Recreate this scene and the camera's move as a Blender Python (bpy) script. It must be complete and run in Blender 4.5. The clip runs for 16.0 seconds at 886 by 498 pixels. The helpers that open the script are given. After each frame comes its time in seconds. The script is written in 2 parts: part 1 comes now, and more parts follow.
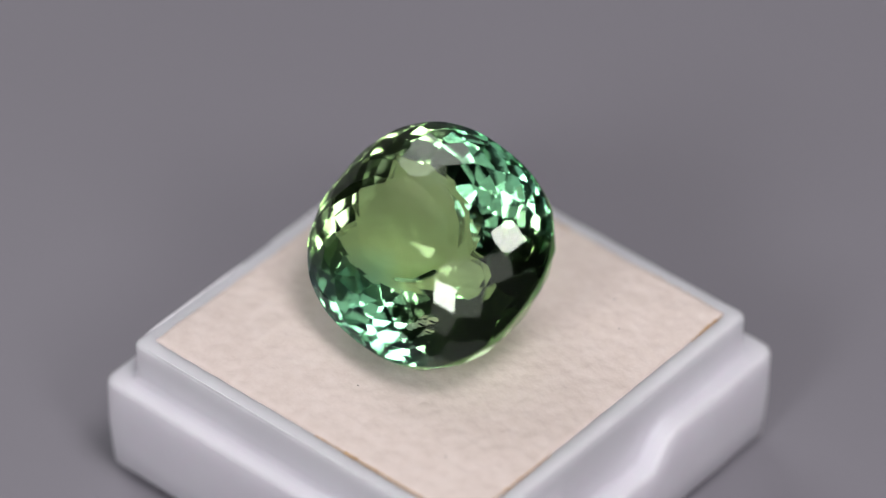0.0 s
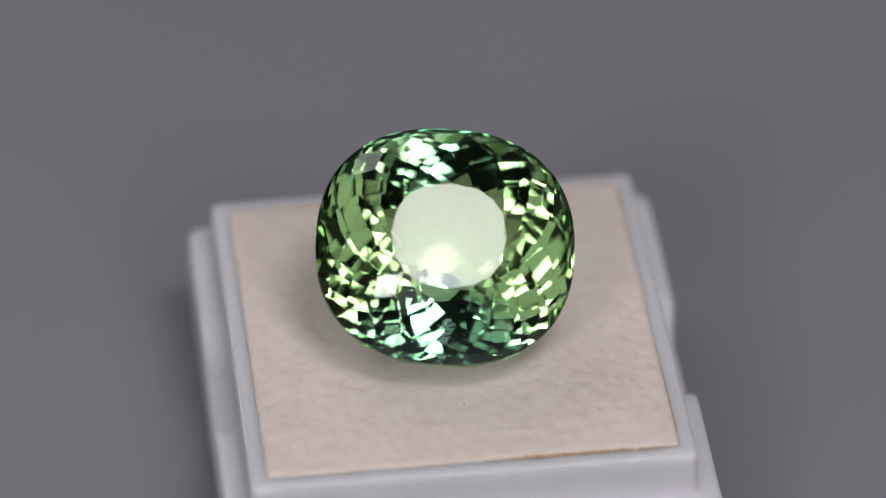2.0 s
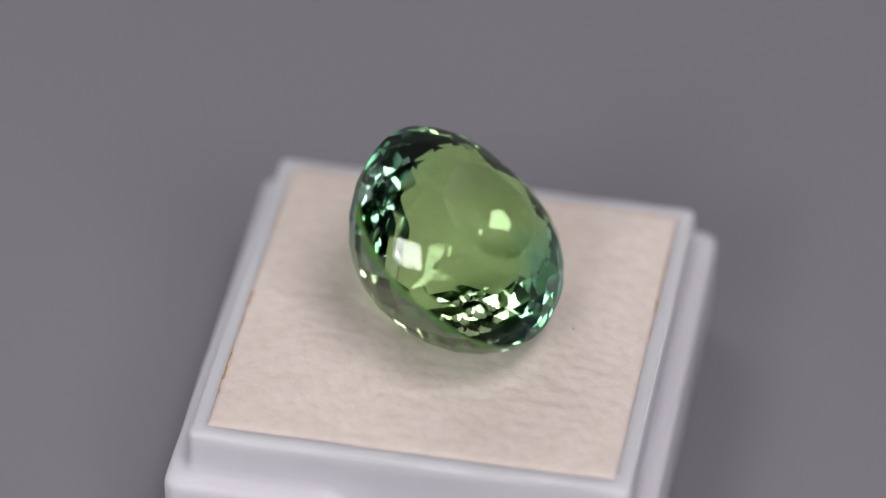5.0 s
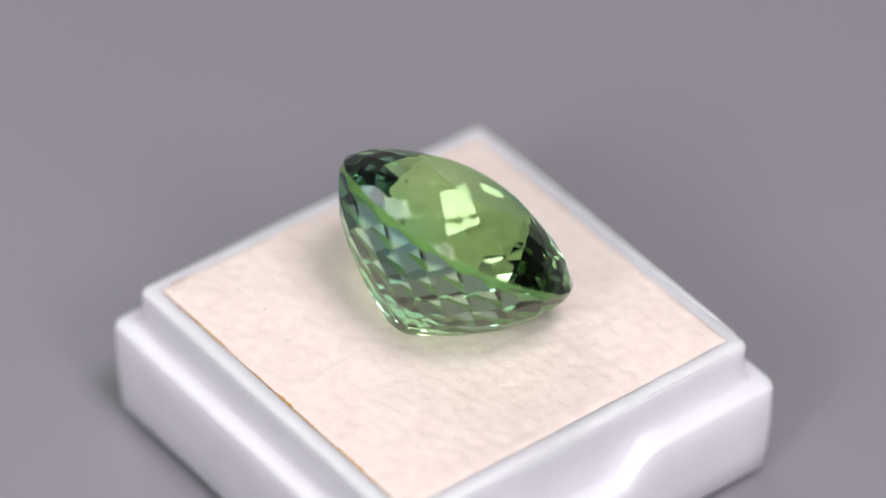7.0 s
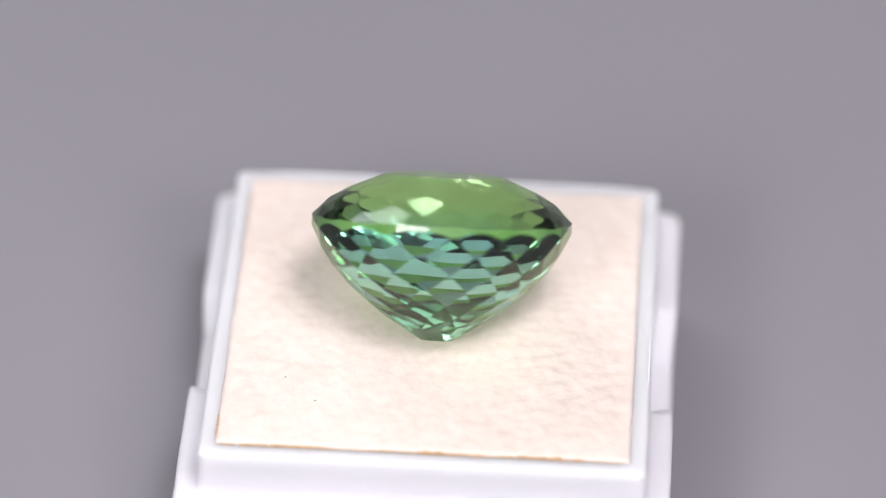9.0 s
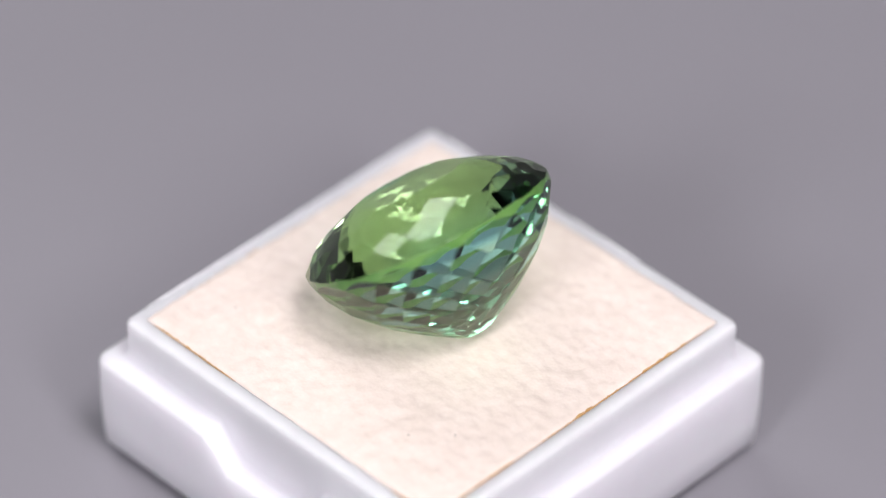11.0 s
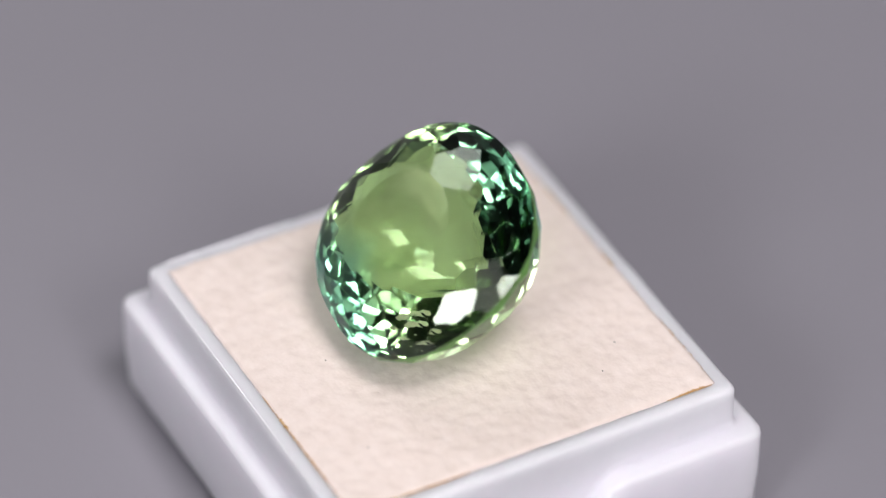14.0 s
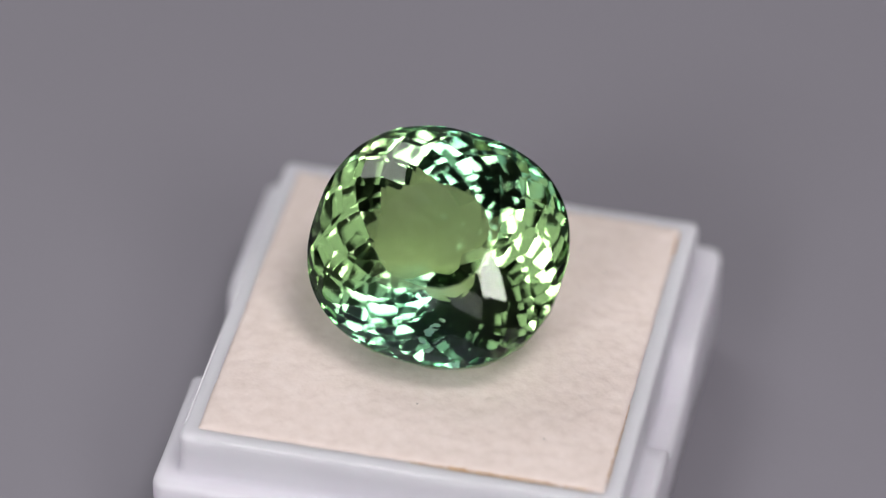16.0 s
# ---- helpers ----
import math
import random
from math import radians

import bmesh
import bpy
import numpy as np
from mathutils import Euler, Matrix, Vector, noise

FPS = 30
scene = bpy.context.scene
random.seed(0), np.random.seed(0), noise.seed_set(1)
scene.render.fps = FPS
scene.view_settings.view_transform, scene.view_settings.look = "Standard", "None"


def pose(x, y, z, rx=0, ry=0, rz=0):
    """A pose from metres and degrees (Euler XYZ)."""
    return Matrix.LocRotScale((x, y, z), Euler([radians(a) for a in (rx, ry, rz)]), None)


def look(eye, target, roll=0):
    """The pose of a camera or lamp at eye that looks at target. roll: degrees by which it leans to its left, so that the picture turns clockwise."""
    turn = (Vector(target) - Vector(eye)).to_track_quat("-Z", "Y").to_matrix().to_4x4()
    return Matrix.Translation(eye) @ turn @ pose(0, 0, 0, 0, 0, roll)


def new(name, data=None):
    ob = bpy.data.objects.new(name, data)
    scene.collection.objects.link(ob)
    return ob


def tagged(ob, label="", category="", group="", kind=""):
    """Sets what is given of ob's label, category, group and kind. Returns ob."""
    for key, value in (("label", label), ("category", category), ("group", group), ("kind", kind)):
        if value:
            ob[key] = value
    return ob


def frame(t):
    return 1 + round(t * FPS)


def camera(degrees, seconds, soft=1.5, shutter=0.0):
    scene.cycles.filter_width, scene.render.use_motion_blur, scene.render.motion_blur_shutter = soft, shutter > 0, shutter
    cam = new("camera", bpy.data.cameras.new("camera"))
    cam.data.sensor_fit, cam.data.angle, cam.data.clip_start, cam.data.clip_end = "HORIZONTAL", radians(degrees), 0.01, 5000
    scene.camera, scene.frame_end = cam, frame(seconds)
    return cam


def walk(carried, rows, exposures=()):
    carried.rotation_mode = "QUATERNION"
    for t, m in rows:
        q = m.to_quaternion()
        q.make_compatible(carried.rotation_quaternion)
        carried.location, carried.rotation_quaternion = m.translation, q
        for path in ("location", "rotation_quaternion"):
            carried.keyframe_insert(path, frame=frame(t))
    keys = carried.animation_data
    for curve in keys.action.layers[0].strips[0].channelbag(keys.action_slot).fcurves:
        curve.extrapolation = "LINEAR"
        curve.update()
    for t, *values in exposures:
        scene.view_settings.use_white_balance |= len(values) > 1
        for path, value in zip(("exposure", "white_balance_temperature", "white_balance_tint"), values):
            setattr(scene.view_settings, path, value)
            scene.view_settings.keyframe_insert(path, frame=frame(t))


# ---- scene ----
# Lengths on the small things are written in millimetres and scaled by MM.
MM = 0.001
TOP = 10.67            # height of the tray's rim above the table, mm
cam = camera(10.68, 16.0, soft=1.25)
EYE = Vector((0.0, -0.2232, 0.1954 + TOP * MM))
AIM = EYE + Vector((0.000286, 0.76242, -0.64708)) * 0.296
walk(cam, [(0.0, look(EYE, AIM, 0.63)), (16.0, look(EYE, AIM, 0.63))],
     exposures=[(0.0, 0.28), (1.0, 0.42), (1.5, 0.21), (2.3, -0.35), (3.2, -0.51), (4.0, -0.13), (5.2, 0.15),
                (7.3, 0.85), (9.2, 0.98), (11.3, 0.9), (12.8, 0.92), (14.0, 0.64), (14.5, 0.43), (16.0, 0.35)])
cam.data.dof.use_dof = True
cam.data.dof.focus_distance = 0.292
cam.data.dof.aperture_fstop = 13.0

# turn of the stand about the vertical, degrees
TURN = [(0, -40.0), (1, -16.3), (2, 7.6), (3, 31.5), (4, 55.55), (5, 79.65), (6, 103.85), (7, 128.1), (8, 152.4),
        (9, 176.8), (10, 201.15), (11, 225.5), (12, 249.9), (13, 274.3), (14, 298.75), (15, 323.2), (16, 347.75)]

# ---- world and lamps ----
world = bpy.data.worlds.new("world")
scene.world = world
world.use_nodes = True
world.node_tree.nodes["Background"].inputs[0].default_value = (0.85, 0.88, 1.0, 1)
world.node_tree.nodes["Background"].inputs[1].default_value = 0.05


def area_lamp(name, at, aim, sx, sy, watts, colour):
    data = bpy.data.lights.new(name, "AREA")
    data.shape, data.size, data.size_y, data.energy, data.color = "RECTANGLE", sx, sy, watts, colour
    ob = new(name, data)
    ob.matrix_world = look(at, aim)
    return ob


area_lamp("overhead_softbox_lamp", (0.215, -0.30, 0.87), (0, 0, 0.01), 0.31, 0.29, 3.0, (1.0, 0.955, 1.0))
area_lamp("front_lamp_east", (0.26, -0.42, 0.42), (0, 0, 0.01), 0.15, 0.18, 0.75, (1.0, 0.975, 0.99))
area_lamp("front_lamp_west", (-0.26, -0.45, 0.365), (0, 0, 0.01), 0.14, 0.14, 0.85, (0.98, 0.975, 1.0))
# added fill, no known source: lifts the gem's mid-tones and the box front
area_lamp("front_softbox_lamp", (-0.13, -0.66, 0.55), (0, 0, 0.01), 0.56, 0.52, 0.68, (0.98, 0.975, 1.0))
# added fill from behind, evens out the table's left and far side
area_lamp("rear_lamp", (-0.8, 1.2, 1.5), (0, 0.1, 0), 1.2, 0.8, 7, (0.97, 0.96, 1.0))




# ---- materials ----
def material(name):
    m = bpy.data.materials.new(name)
    m.use_nodes = True
    return m, m.node_tree.nodes, m.node_tree.links, m.node_tree.nodes["Principled BSDF"]


def noise_node(nodes, links, scale, detail=4, rough=0.55):
    co = nodes.new("ShaderNodeTexCoord")
    n = nodes.new("ShaderNodeTexNoise")
    n.inputs["Scale"].default_value, n.inputs["Detail"].default_value = scale, detail
    n.inputs["Roughness"].default_value = rough
    links.new(co.outputs["Object"], n.inputs["Vector"])
    return n


def ramp_node(nodes, links, source, stops):
    r = nodes.new("ShaderNodeValToRGB")
    links.new(source, r.inputs[0])
    r.color_ramp.elements[0].position, r.color_ramp.elements[0].color = stops[0][0], (*stops[0][1], 1)
    r.color_ramp.elements[1].position, r.color_ramp.elements[1].color = stops[-1][0], (*stops[-1][1], 1)
    for at, col in stops[1:-1]:
        e = r.color_ramp.elements.new(at)
        e.color = (*col, 1)
    return r


def bump_node(nodes, links, height, strength, distance, onto):
    b = nodes.new("ShaderNodeBump")
    b.inputs["Strength"].default_value, b.inputs["Distance"].default_value = strength, distance
    links.new(height, b.inputs["Height"])
    links.new(b.outputs[0], onto.inputs["Normal"])
    return b


def plain(name, low, high, scale, rough, bump=0.0, bump_scale=None, distance=0.0002):
    m, nodes, links, p = material(name)
    n = noise_node(nodes, links, scale)
    r = ramp_node(nodes, links, n.outputs["Fac"], [(0.3, low), (0.7, high)])
    links.new(r.outputs[0], p.inputs["Base Color"])
    p.inputs["Roughness"].default_value = rough
    if bump:
        f = noise_node(nodes, links, bump_scale or scale * 8)
        bump_node(nodes, links, f.outputs["Fac"], bump, distance, p)
    return m


TABLE = plain("grey_table_sheet", (0.226, 0.215, 0.240), (0.252, 0.241, 0.268), 9.0, 0.55, 0.15, 900, 0.0002)
# unseen room surfaces: tones chosen for what the gem reflects
WALL = plain("dark_unseen_wall", (0.045, 0.045, 0.047), (0.06, 0.06, 0.063), 3.0, 0.9, 0.1, 60)
PALE_WALL = plain("pale_unseen_wall", (0.70, 0.70, 0.71), (0.75, 0.75, 0.76), 3.0, 0.9, 0.1, 60)
CEILING = plain("dark_unseen_ceiling", (0.07, 0.07, 0.073), (0.09, 0.09, 0.093), 3.0, 0.9, 0.1, 60)
OCHRE = plain("ochre_card_edge", (0.42, 0.23, 0.08), (0.60, 0.38, 0.16), 1400, 0.9, 0.3, 4000, 0.00004)
STAIN = plain("ochre_glue_stain", (0.55, 0.36, 0.16), (0.68, 0.50, 0.28), 900, 0.7)
# for the added rim beads: pale, with gloss raised to give a bright line
GLOSS = plain("shiny_rim_glint", (0.86, 0.85, 0.88), (0.90, 0.89, 0.92), 500, 0.12)
GLOSS.node_tree.nodes["Principled BSDF"].inputs["Specular IOR Level"].default_value = 1.0
GLOSS.node_tree.nodes["Principled BSDF"].inputs["Coat Weight"].default_value = 1.0
SPECK = plain("dark_dust", (0.08, 0.07, 0.06), (0.14, 0.12, 0.10), 900, 0.9)


def plastic():
    m, nodes, links, p = material("white_moulded_plastic")
    n = noise_node(nodes, links, 160, 3)
    r = ramp_node(nodes, links, n.outputs["Fac"], [(0.3, (0.735, 0.712, 0.765)), (0.7, (0.775, 0.752, 0.805))])
    links.new(r.outputs[0], p.inputs["Base Color"])
    p.inputs["Roughness"].default_value = 0.58
    p.inputs["Subsurface Weight"].default_value = 0.8
    p.inputs["Subsurface Radius"].default_value = (1.0, 0.9, 0.95)
    p.inputs["Subsurface Scale"].default_value = 0.0034
    f = noise_node(nodes, links, 700, 3)
    bump_node(nodes, links, f.outputs["Fac"], 0.25, 0.00012, p)
    return m


def velvet():
    m, nodes, links, p = material("cream_velvet")
    n = noise_node(nodes, links, 950, 7, 0.7)
    r = ramp_node(nodes, links, n.outputs["Fac"], [(0.28, (0.725, 0.615, 0.55)), (0.5, (0.785, 0.675, 0.612)), (0.72, (0.835, 0.73, 0.672))])
    links.new(r.outputs[0], p.inputs["Base Color"])
    p.inputs["Roughness"].default_value = 0.95
    p.inputs["Sheen Weight"].default_value = 0.35
    p.inputs["Sheen Roughness"].default_value = 0.4
    p.inputs["Sheen Tint"].default_value = (1.0, 0.92, 0.86, 1)
    f = noise_node(nodes, links, 1500, 2, 0.5)
    bump_node(nodes, links, f.outputs["Fac"], 0.5, 0.00013, p)
    return m


IOR = 1.65


def gem_glass():
    """Green tourmaline: leaf green, with teal towards two opposite ends of the pavilion."""
    m, nodes, links, p = material("green_tourmaline")
    co = nodes.new("ShaderNodeTexCoord")
    sep = nodes.new("ShaderNodeSeparateXYZ")
    links.new(co.outputs["Object"], sep.inputs[0])
    away = []
    for axis in "XY":
        ab = nodes.new("ShaderNodeMath")
        ab.operation = "ABSOLUTE"
        links.new(sep.outputs[axis], ab.inputs[0])
        away.append(ab)
    less = nodes.new("ShaderNodeMath")
    less.operation = "MULTIPLY_ADD"
    links.new(away[0].outputs[0], less.inputs[0])
    less.inputs[1].default_value = -0.75
    links.new(away[1].outputs[0], less.inputs[2])
    ends = nodes.new("ShaderNodeMapRange")
    links.new(less.outputs[0], ends.inputs["Value"])
    ends.inputs["From Min"].default_value, ends.inputs["From Max"].default_value = 0.0, 0.0036
    deep = nodes.new("ShaderNodeMapRange")
    links.new(sep.outputs["Z"], deep.inputs["Value"])
    deep.inputs["From Min"].default_value, deep.inputs["From Max"].default_value = 0.0020, -0.0015
    both = nodes.new("ShaderNodeMath")
    both.operation = "MULTIPLY"
    links.new(ends.outputs[0], both.inputs[0])
    links.new(deep.outputs[0], both.inputs[1])
    side = nodes.new("ShaderNodeMapRange")
    links.new(sep.outputs["Y"], side.inputs["Value"])
    side.inputs["From Min"].default_value, side.inputs["From Max"].default_value = -0.002, 0.002
    side.inputs["To Min"].default_value, side.inputs["To Max"].default_value = 0.35, 0.55
    zone = nodes.new("ShaderNodeMath")
    zone.operation = "MULTIPLY"
    fade = nodes.new("ShaderNodeMapRange")
    links.new(sep.outputs["Z"], fade.inputs["Value"])
    fade.inputs["From Min"].default_value, fade.inputs["From Max"].default_value = -0.0040, -0.0012
    fade.inputs["To Min"].default_value = 0.1
    band = nodes.new("ShaderNodeMath")
    band.operation = "MULTIPLY"
    links.new(both.outputs[0], band.inputs[0])
    links.new(fade.outputs[0], band.inputs[1])
    links.new(band.outputs[0], zone.inputs[0])
    links.new(side.outputs[0], zone.inputs[1])
    # close under the girdle both ends are teal
    near = nodes.new("ShaderNodeMapRange")
    links.new(sep.outputs["Z"], near.inputs["Value"])
    near.inputs["From Min"].default_value, near.inputs["From Max"].default_value = -0.0020, -0.0006
    rim = nodes.new("ShaderNodeMath")
    rim.operation = "MULTIPLY"
    links.new(both.outputs[0], rim.inputs[0])
    links.new(near.outputs[0], rim.inputs[1])
    teal = nodes.new("ShaderNodeMath")
    teal.operation = "MAXIMUM"
    links.new(zone.outputs[0], teal.inputs[0])
    links.new(rim.outputs[0], teal.inputs[1])
    # and so is the crown on the low side
    low = nodes.new("ShaderNodeMath")
    low.operation = "MULTIPLY_ADD"
    links.new(away[0].outputs[0], low.inputs[0])
    low.inputs[1].default_value = 0.5
    links.new(sep.outputs["Y"], low.inputs[2])
    front = nodes.new("ShaderNodeMapRange")
    links.new(low.outputs[0], front.inputs["Value"])
    front.inputs["From Min"].default_value, front.inputs["From Max"].default_value = -0.0015, -0.0042
    upper = nodes.new("ShaderNodeMapRange")
    links.new(sep.outputs["Z"], upper.inputs["Value"])
    upper.inputs["From Min"].default_value, upper.inputs["From Max"].default_value = -0.0006, 0.0002
    lip = nodes.new("ShaderNodeMath")
    lip.operation = "MULTIPLY"
    links.new(front.outputs[0], lip.inputs[0])
    links.new(upper.outputs[0], lip.inputs[1])
    whole = nodes.new("ShaderNodeMath")
    whole.operation = "MAXIMUM"
    links.new(teal.outputs[0], whole.inputs[0])
    links.new(lip.outputs[0], whole.inputs[1])
    tint = ramp_node(nodes, links, whole.outputs[0], [(0.0, (0.725, 0.91, 0.59)), (1.0, (0.33, 0.79, 0.84))])
    # the bulk of the light is tinted at every bounce, a share only where it passes in and out
    p.inputs["IOR"].default_value = IOR
    p.inputs["Roughness"].default_value = 0.011
    p.inputs["Transmission Weight"].default_value = 1.0
    pale = ramp_node(nodes, links, whole.outputs[0], [(0.0, (0.84, 0.92, 0.80)), (1.0, (0.56, 0.86, 0.86))])
    links.new(pale.outputs[0], p.inputs["Base Color"])
    g = nodes.new("ShaderNodeBsdfGlass")
    g.inputs["IOR"].default_value, g.inputs["Roughness"].default_value = IOR, 0.011
    links.new(tint.outputs[0], g.inputs["Color"])
    mix = nodes.new("ShaderNodeMixShader")
    mix.inputs[0].default_value = 0.6
    links.new(p.outputs[0], mix.inputs[1])
    links.new(g.outputs[0], mix.inputs[2])
    # clear polish: a little untinted gloss
    shine = nodes.new("ShaderNodeBsdfGlossy")
    shine.inputs["Roughness"].default_value = 0.008
    top = nodes.new("ShaderNodeMixShader")
    top.inputs[0].default_value = 0.012
    links.new(mix.outputs[0], top.inputs[1])
    links.new(shine.outputs[0], top.inputs[2])
    links.new(top.outputs[0], nodes["Material Output"].inputs["Surface"])
    return m


PLASTIC, VELVET, GEM = plastic(), velvet(), gem_glass()
GIRDLE = plain("polished_girdle", (0.11, 0.29, 0.06), (0.18, 0.37, 0.10), 700, 0.10)
GIRDLE.node_tree.nodes["Principled BSDF"].inputs["Transmission Weight"].default_value = 0.35



# ---- mesh helpers ----
def mesh_object(name, bm, mat, smooth=False):
    me = bpy.data.meshes.new(name)
    bm.normal_update()
    bm.to_mesh(me)
    bm.free()
    me.materials.append(mat)
    for f in me.polygons:
        f.use_smooth = smooth
    return new(name, me)


def part(name, bm, mat, parent, label="", smooth=False):
    ob = mesh_object(name, bm, mat, smooth)
    ob.parent = parent
    if label:
        tagged(ob, label)
    return ob


def rounded_square(hx, hy, r, z, steps=6, sides=28):
    """Points of a square with rounded corners, with even points along each side, in millimetres."""
    pts = []
    for k, (sx, sy) in enumerate(((1, -1), (1, 1), (-1, 1), (-1, -1))):
        a0 = -90 + 90 * k
        for i in range(steps + 1):
            a = radians(a0 + 90 * i / steps)
            pts.append(((sx * (hx - r)) + r * math.cos(a), (sy * (hy - r)) + r * math.sin(a), z))
        nx, ny = ((1, 1), (-1, 1), (-1, -1), (1, -1))[k]
        p = pts[-1]
        a1 = radians(a0 + 90)
        q = (nx * (hx - r) + r * math.cos(a1), ny * (hy - r) + r * math.sin(a1), z)
        for i in range(1, sides):
            w = i / sides
            pts.append((p[0] + (q[0] - p[0]) * w, p[1] + (q[1] - p[1]) * w, z))
    return pts


def loft(bm, rings, cap_first=False, cap_last=False):
    vs = [[bm.verts.new((x * MM, y * MM, z * MM)) for x, y, z in ring] for ring in rings]
    n = len(vs[0])
    for a, b in zip(vs, vs[1:]):
        for i in range(n):
            bm.faces.new((a[i], a[(i + 1) % n], b[(i + 1) % n], b[i]))
    if cap_first:
        bm.faces.new(list(reversed(vs[0])))
    if cap_last:
        bm.faces.new(vs[-1])
    bmesh.ops.recalc_face_normals(bm, faces=bm.faces)


# ---- the setting ----
def setting():
    bm = bmesh.new()
    bmesh.ops.create_grid(bm, x_segments=40, y_segments=40, size=2.0)
    ground = mesh_object("table", bm, TABLE, True)
    tagged(ground, "smooth matte grey sheet under the small box", "table surface", kind="structure")
    # unseen enclosure, added: pale front and back, dark sides and top shape the reflections
    for name, x, y, sx, sy in (("wall_north", 0, 2.05, 2.1, 0.05), ("wall_south", 0, -2.05, 2.1, 0.05),
                               ("wall_east", 2.05, 0, 0.05, 2.0), ("wall_west", -2.05, 0, 0.05, 2.0)):
        bm = bmesh.new()
        bmesh.ops.create_cube(bm, size=2, matrix=Matrix.Translation((x, y, 1.0)) @ Matrix.Diagonal((sx, sy, 1.1, 1)))
        pale = name in ("wall_north", "wall_south")
        tagged(mesh_object(name, bm, PALE_WALL if pale else WALL), "unseen plain pale wall, added to brighten the gem's reflections" if pale else "unseen plain near-black wall, added to darken the gem's reflections", "wall", kind="structure")
    bm = bmesh.new()
    bmesh.ops.create_cube(bm, size=2, matrix=Matrix.Translation((0, 0, 2.15)) @ Matrix.Diagonal((2.1, 2.1, 0.05, 1)))
    tagged(mesh_object("ceiling", bm, CEILING), "unseen plain dark grey ceiling, added to darken the gem's reflections", "ceiling", kind="structure")


setting()

# ---- the box ----
# the box lies a little off the turning axis
OX, OY = 0.386, -0.42
RIM, PAD, EDGE = 13.65, 12.55, 12.60
FX, FY = 15.15, 15.0


def notch(x, y):
    """How far the ledge is cut down near the middle of the two hinge sides, 0 to 1."""
    if abs(x) < RIM - 0.3:
        return 0.0
    w = (4.3 - abs(y + 0.1)) / 1.1
    w = max(0.0, min(1.0, w))
    return w * w * (3 - 2 * w)


def gem_box():
    box = new("gem_box")
    tagged(box, "open white moulded plastic gem box, cream velvet inside", "box")
    bm = bmesh.new()
    rings = []
    led = -2.95
    prof = [  # half x, half y, corner radius, height, share of the notch
        (FX - 1.7, FY - 1.7, 0.9, -TOP, 0), (FX - 1.6, FY - 1.6, 0.9, -TOP + 0.35, 0), (FX - 0.55, FY - 0.55, 0.9, -TOP + 0.5, 0), (FX - 0.18, FY - 0.18, 0.85, -TOP + 0.95, 0),
        (FX - 0.10, FY - 0.10, 0.8, -8.0, 0), (FX - 0.05, FY - 0.05, 0.75, -6.2, 0), (FX, FY, 0.95, led - 0.45, 1),
        (FX - 0.06, FY - 0.06, 0.9, led - 0.18, 1), (FX - 0.22, FY - 0.22, 0.85, led - 0.03, 1), (FX - 0.5, FY - 0.48, 0.75, led, 1),
        (RIM + 0.32, RIM + 0.3, 0.62, led - 0.02, 1), (RIM + 0.1, RIM + 0.1, 0.6, led + 0.12, 1), (RIM + 0.03, RIM + 0.03, 0.58, led + 0.5, 1),
        (RIM, RIM, 0.55, -1.0, 0), (RIM, RIM, 0.55, -0.3, 0), (RIM - 0.07, RIM - 0.07, 0.5, -0.1, 0), (RIM - 0.25, RIM - 0.25, 0.45, 0, 0),
        (PAD + 0.16, PAD + 0.16, 0.4, 0, 0), (PAD + 0.01, PAD + 0.01, 0.35, -0.03, 0), (PAD - 0.06, PAD - 0.06, 0.3, -2.2, 0)]
    for hx, hy, r, z, share in prof:
        ring = []
        for x, y, zz in rounded_square(hx, hy, r, z):
            cut = notch(x, y) * share
            wav = 0.05 * noise.noise((x * 0.35, y * 0.35, zz * 0.3 + 4))
            side = 1 if x > 0 else -1
            ring.append((x + wav - side * 0.16 * cut + OX, y + 0.8 * wav + OY, zz - 2.35 * cut + (wav if zz > -9 else 0)))
        rings.append(ring)
    loft(bm, rings, cap_first=True, cap_last=True)
    part("tray", bm, PLASTIC, box, "white translucent plastic tray with stepped ledge", smooth=True)

    # velvet pad, slightly puffed
    bm = bmesh.new()
    n = 130
    grid = []
    for j in range(n + 1):
        row = []
        for i in range(n + 1):
            x, y = EDGE * (2 * i / n - 1), EDGE * (2 * j / n - 1)
            e = min(EDGE - abs(x), EDGE - abs(y))
            z = 0.19 + 0.38 * (1 - (1 - min(1, e / 9.0)) ** 2)
            z -= 0.09 * max(0, 1 - e / 0.3) ** 2
            z += 0.05 * noise.noise((x * 0.55, y * 0.55, 1.3)) + 0.075 * noise.noise((x * 1.4, y * 1.4, 5.1)) + 0.03 * noise.noise((x * 4, y * 4, 2.2))
            wob = 0.05 * noise.noise((x * 0.9, y * 0.9, 9.0)) if e < 0.05 else 0
            row.append(bm.verts.new(((x + wob + OX) * MM, (y + wob + OY) * MM, z * MM)))
        grid.append(row)
    for j in range(n):
        for i in range(n):
            bm.faces.new((grid[j][i], grid[j][i + 1], grid[j + 1][i + 1], grid[j + 1][i]))
    edge = [e for e in bm.edges if e.is_boundary]
    low = bmesh.ops.extrude_edge_only(bm, edges=edge)
    for v in low["geom"]:
        if isinstance(v, bmesh.types.BMVert):
            v.co.z = -2.0 * MM
    bmesh.ops.recalc_face_normals(bm, faces=bm.faces)
    part("velvet_pad", bm, VELVET, box, "cream velvet-covered foam pad", smooth=True)

    # raw edge of the pad's backing card, seen along parts of the rim: side, from, to, strength
    rng = random.Random(5)
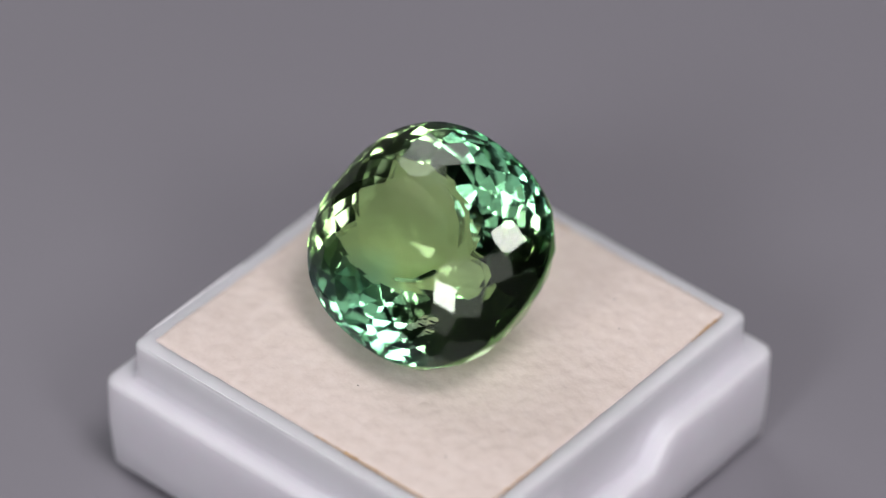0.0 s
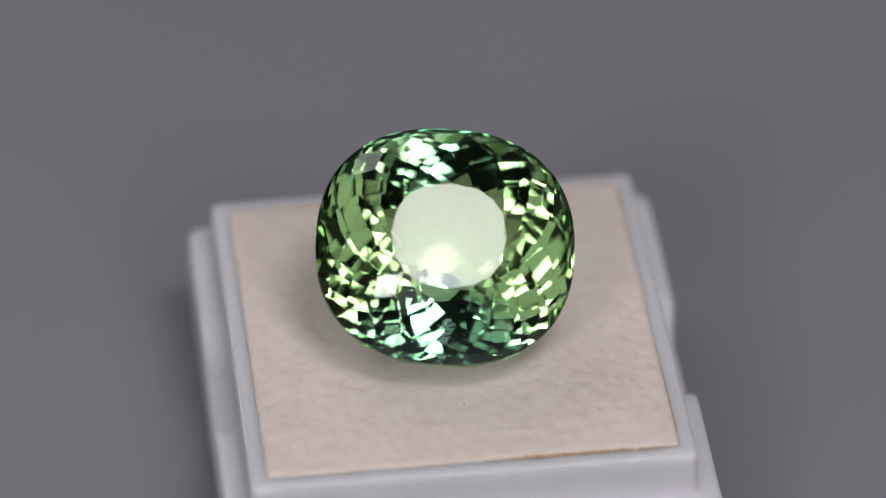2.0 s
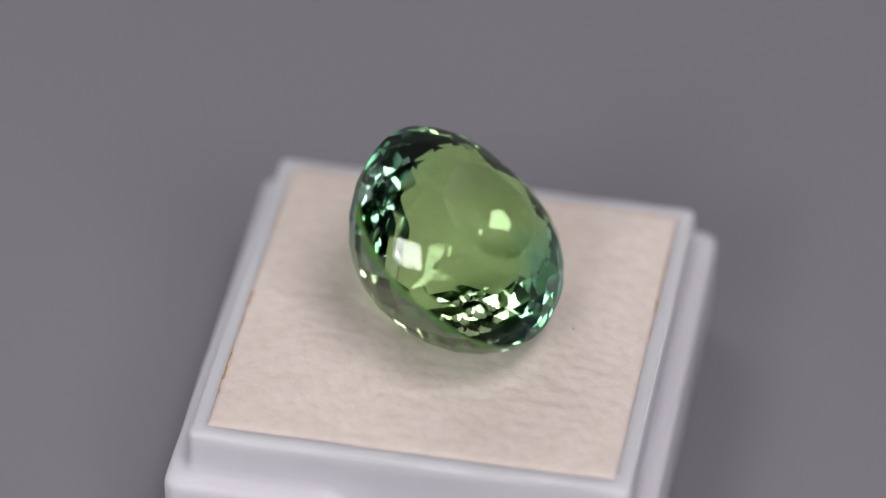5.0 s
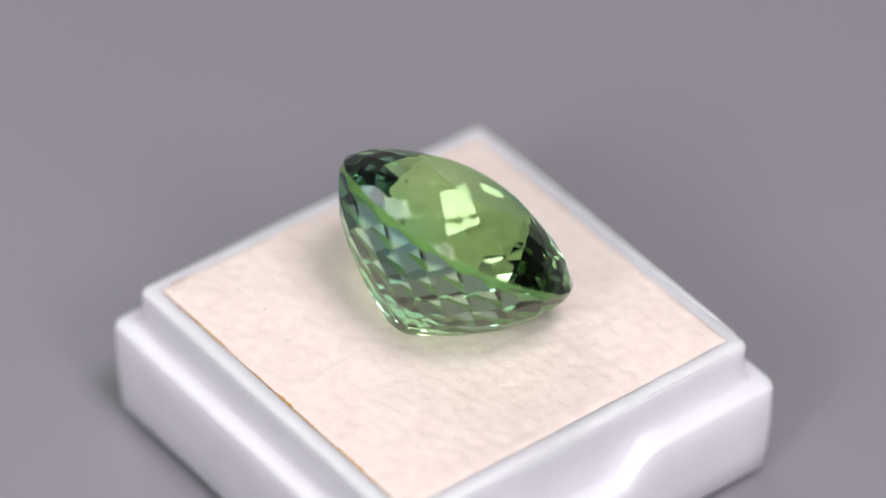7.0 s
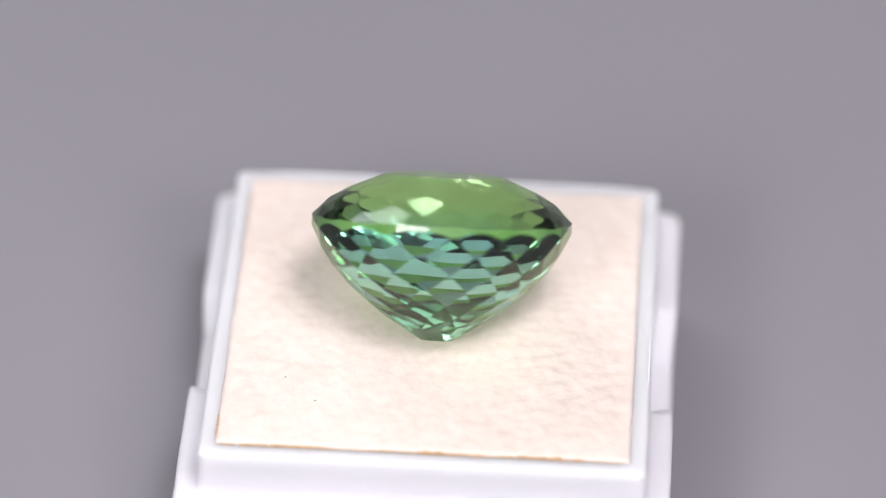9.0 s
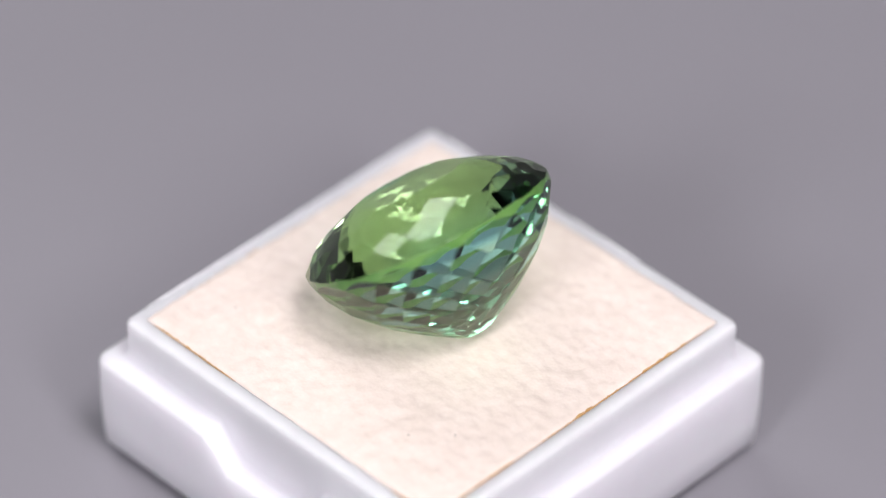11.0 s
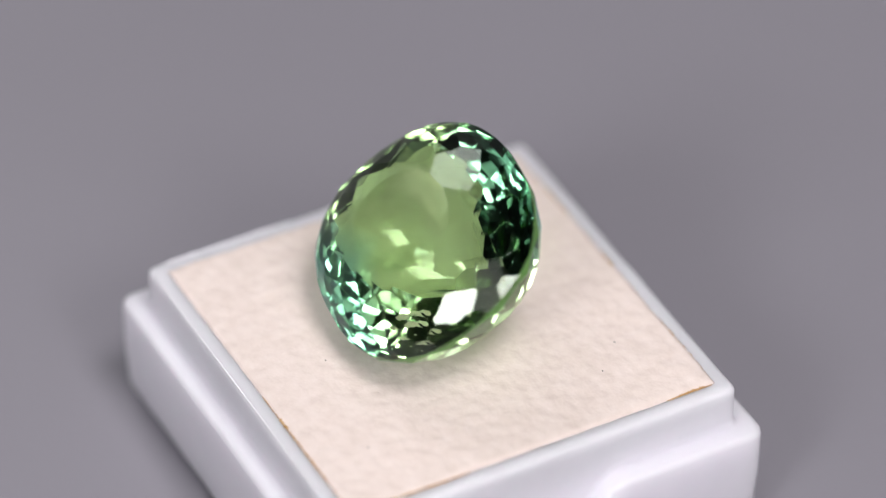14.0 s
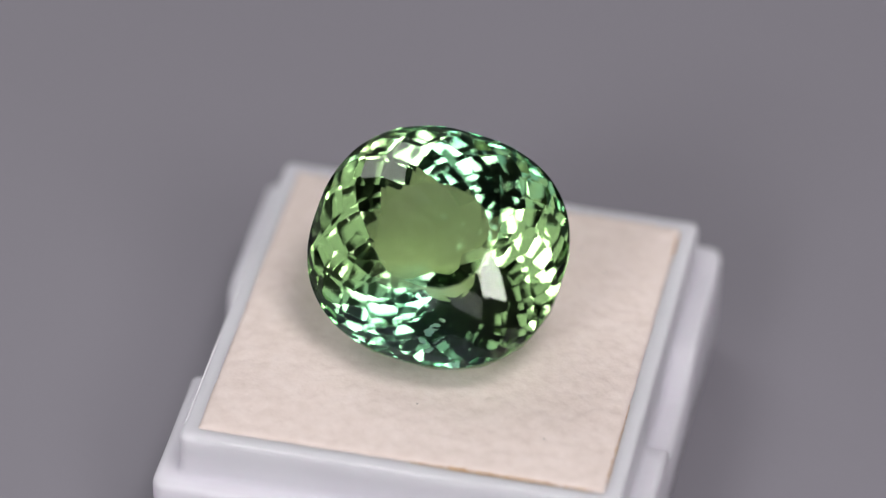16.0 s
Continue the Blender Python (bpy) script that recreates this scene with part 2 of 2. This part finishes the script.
    for side, a, b, w in (("s", 0.6, 12.4, 0.20), ("n", -12.4, 5.0, 0.15), ("e", -12.3, -4.5, 0.14),
                          ("e", 9.2, 12.4, 0.14), ("n", 4.8, 12.4, 0.13)):
        bm = bmesh.new()
        k = 70
        rows = []
        for i in range(k + 1):
            s = a + (b - a) * i / k
            high = min(1.0, w / 0.11) * (0.45 + 0.55 * rng.random()) * min(1, 4 * i / k + 0.1, 4 * (k - i) / k + 0.1)
            inner, outer = EDGE - 0.12, EDGE + 0.015 + 0.055 * rng.random() * high
            rows.append([(s, inner, -0.5), (s, inner, 0.13 * high), (s, (inner + outer) / 2, 0.145 * high), (s, outer, 0.13 * high), (s, outer, -0.5)])
        vs = []
        for row in rows:
            line = []
            for s, d, z in row:
                x, y = {"s": (s, -d), "n": (s, d), "e": (d, s), "w": (-d, s)}[side]
                line.append(bm.verts.new(((x + OX) * MM, (y + OY) * MM, z * MM)))
            vs.append(line)
        for p, q in zip(vs, vs[1:]):
            for i in range(4):
                bm.faces.new((p[i], p[i + 1], q[i + 1], q[i]))
        bmesh.ops.recalc_face_normals(bm, faces=bm.faces)
        part("card_edge", bm, OCHRE, box, "raw ochre cardboard edge")

    # shiny beads added along two rim edges, standing in for the glints there
    for side, a, b in (("w", -12.6, -3.4), ("w", -1.0, 5.2), ("s", -12.4, 11.8)):
        bm = bmesh.new()
        rings = []
        for i in range(41):
            y = a + (b - a) * i / 40
            r = 0.10 * (0.7 + 0.5 * noise.noise((y, 3.0, 1.0))) * min(1, 0.2 + i / 5, 0.2 + (40 - i) / 5)
            ring = []
            for k in range(8):
                out, up = RIM - 0.12 + r * math.cos(k * 0.7854), -0.02 + r * math.sin(k * 0.7854)
                ring.append((-out + OX, y + OY, up) if side == "w" else (y + OX, -out + OY, up))
            rings.append(ring)
        loft(bm, rings, True, True)
        part("glue_bead", bm, GLOSS, box, "thin shiny bead added for the bright glint along the rim", smooth=True)

    # glue stains and specks of dust
    def dab(name, at, size, mat, label):
        bm = bmesh.new()
        bmesh.ops.create_icosphere(bm, subdivisions=2, radius=1)
        for v in bm.verts:
            k = 1 + 0.4 * noise.noise(v.co * 1.7 + Vector(at))
            v.co = Vector(((at[0] + OX + v.co.x * size[0] * k) * MM, (at[1] + OY + v.co.y * size[1] * k) * MM, (at[2] + v.co.z * size[2]) * MM))
        part(name, bm, mat, box, label, smooth=True)

    dab("glue_stain", (8.6, -14.72, -3.35), (0.5, 0.12, 0.22), STAIN, "small ochre glue stain")
    dab("glue_stain", (14.9, -14.0, -4.5), (0.1, 0.25, 0.3), STAIN, "small ochre glue stain")
    for at in ((8.2, -9.2, 0.42), (8.8, 6.8, 0.46), (6.8, 8.8, 0.44), (0.0, -7.9, 0.5)):
        dab("dust_speck", at, (0.07, 0.045, 0.04), SPECK, "tiny dark speck of dust")
    return box


# ---- the gem ----
GA, GB, GN = 7.97, 7.45, 2.34     # half length, half width, squareness of the outline
CROWN, DEPTH = 2.75, 7.6          # heights above and below the girdle
TILT, SPIN = 36.0, -8.0


def outline(a):
    """Point and outward normal of the cushion outline at the parameter a."""
    c, s = math.cos(a), math.sin(a)
    x = GA * math.copysign(abs(c) ** (2 / GN), c)
    y = GB * math.copysign(abs(s) ** (2 / GN), s)
    nx = math.copysign(abs(x / GA) ** (GN - 1), x) / GA
    ny = math.copysign(abs(y / GB) ** (GN - 1), y) / GB
    k = math.hypot(nx, ny)
    return x, y, nx / k, ny / k


def even_angles(n, shift):
    """Parameters whose normals are evenly spread round the outline."""
    fine = [2 * math.pi * i / 7200 for i in range(7200)]
    pts = [outline(a) for a in fine]
    run = [0.0]
    for p, q in zip(pts, pts[1:] + pts[:1]):
        step = math.hypot(q[0] - p[0], q[1] - p[1])
        bend = abs(math.atan2(p[2] * q[3] - p[3] * q[2], p[2] * q[2] + p[3] * q[3]))
        run.append(run[-1] + 0.4 * step / 48 + 0.6 * bend / 6.283)
    want = [(i + shift) % n / n * run[-1] for i in range(n)]
    return [fine[min(7199, int(np.searchsorted(run, w)))] for w in want]


def below(d):
    u = d / DEPTH
    return 1 - 0.30 * u - 0.66 * u ** 2.2


def above(d):
    return 1 - 0.24 * d / CROWN - 0.33 * (d / CROWN) ** 2.2


def gemstone():
    rng = random.Random(3)
    planes = [(Vector((0, 0, CROWN + 0.115)), Vector((0, 0, 1))), (Vector((0, 0, -7.35)), Vector((0, 0, -1)))]
    for a in even_angles(72, 0.0):
        x, y, nx, ny = outline(a)
        planes.append((Vector((x, y, 0)), Vector((nx, ny, 0))))
    tiers = [(below, -1, d, n, sh) for d, n, sh in ((0.40, 16, 0.0), (1.55, 16, 0.5), (2.75, 16, 0.0), (3.85, 16, 0.5), (4.85, 16, 0.0), (5.75, 16, 0.5), (6.55, 16, 0.0), (7.05, 8, 0.25))]
    # crown: girdle row, three rows of lozenges, kites and the triangles round the table
    tiers += [(above, 1, CROWN * d, 16, sh) for d, sh in ((0.055, 0.0), (0.185, 0.5), (0.40, 0.0), (0.655, 0.5), (0.835, 0.0), (0.962, 0.5))]
    for prof, up, d, n, sh in tiers:
        s = prof(d)
        slope = (prof(d + 0.01) - prof(d - 0.01)) / 0.02
        for a in even_angles(n, sh):
            x, y, nx, ny = outline(a)
            h = x * nx + y * ny
            lean = 1 + rng.uniform(-0.015, 0.015)
            shift = up * 0.115       # leaves the girdle as a thin band
            nor = Vector((nx, ny, -up * h * slope * lean)).normalized()
            planes.append((Vector((x * s, y * s, up * d + shift)), nor))
    bm = bmesh.new()
    bmesh.ops.create_cube(bm, size=24)
    for co, no in planes:
        cut = bmesh.ops.bisect_plane(bm, geom=bm.verts[:] + bm.edges[:] + bm.faces[:], dist=1e-5, plane_co=co, plane_no=no, clear_outer=True)
        edges = [e for e in cut["geom_cut"] if isinstance(e, bmesh.types.BMEdge) and e.is_boundary]
        if len(edges) >= 3:
            bmesh.ops.contextual_create(bm, geom=edges)
    bmesh.ops.remove_doubles(bm, verts=bm.verts, dist=0.004)
    bmesh.ops.bevel(bm, geom=bm.edges[:], offset=0.052, segments=1, affect="EDGES", clamp_overlap=True)   # slightly worn facet edges
    bmesh.ops.recalc_face_normals(bm, faces=bm.faces)
    for v in bm.verts:
        v.co = v.co * MM
    gem = new("gemstone")
    tagged(gem, "faceted cushion-cut green tourmaline leaning on the velvet pad", "gemstone")
    groups = {"table_facet": [], "crown": [], "girdle": [], "pavilion": []}
    for f in bm.faces:
        up = f.normal.z
        key = "table_facet" if up > 0.999 else "girdle" if abs(up) < 0.02 else "crown" if up > 0 else "pavilion"
        groups[key].append([tuple(v.co) for v in f.verts])
    bm.free()
    words = {"table_facet": "flat polished table facet", "crown": "crown of small lozenge facets",
             "girdle": "thin polished girdle band", "pavilion": "deep pavilion of lozenge facets"}
    for key, polys in groups.items():
        piece = bmesh.new()
        made = {}
        for poly in polys:
            vs = []
            for co in poly:
                if co not in made:
                    made[co] = piece.verts.new(co)
                if made[co] not in vs:
                    vs.append(made[co])
            if len(vs) > 2 and not piece.faces.get(vs):
                piece.faces.new(vs)
        part(key, piece, GIRDLE if key == "girdle" else GEM, gem, words[key])
    return gem


box = gem_box()
gem = gemstone()
LEAN = Matrix.Rotation(radians(TILT), 4, "X") @ Matrix.Rotation(radians(SPIN), 4, "Z")
LOWEST = min((LEAN @ v.co).z for o in gem.children for v in o.data.vertices)
GEM_AT = Vector((0.056 * MM, -1.221 * MM, (TOP + 0.56) * MM - LOWEST))


# ---- what moves ----
def motions():
    turns = [(t, Matrix.Rotation(radians(a), 4, "Z")) for t, a in TURN]
    walk(box, [(t, m @ Matrix.Translation((0, 0, TOP * MM))) for t, m in turns])
    walk(gem, [(t, m @ Matrix.Translation(GEM_AT) @ LEAN) for t, m in turns])


motions()
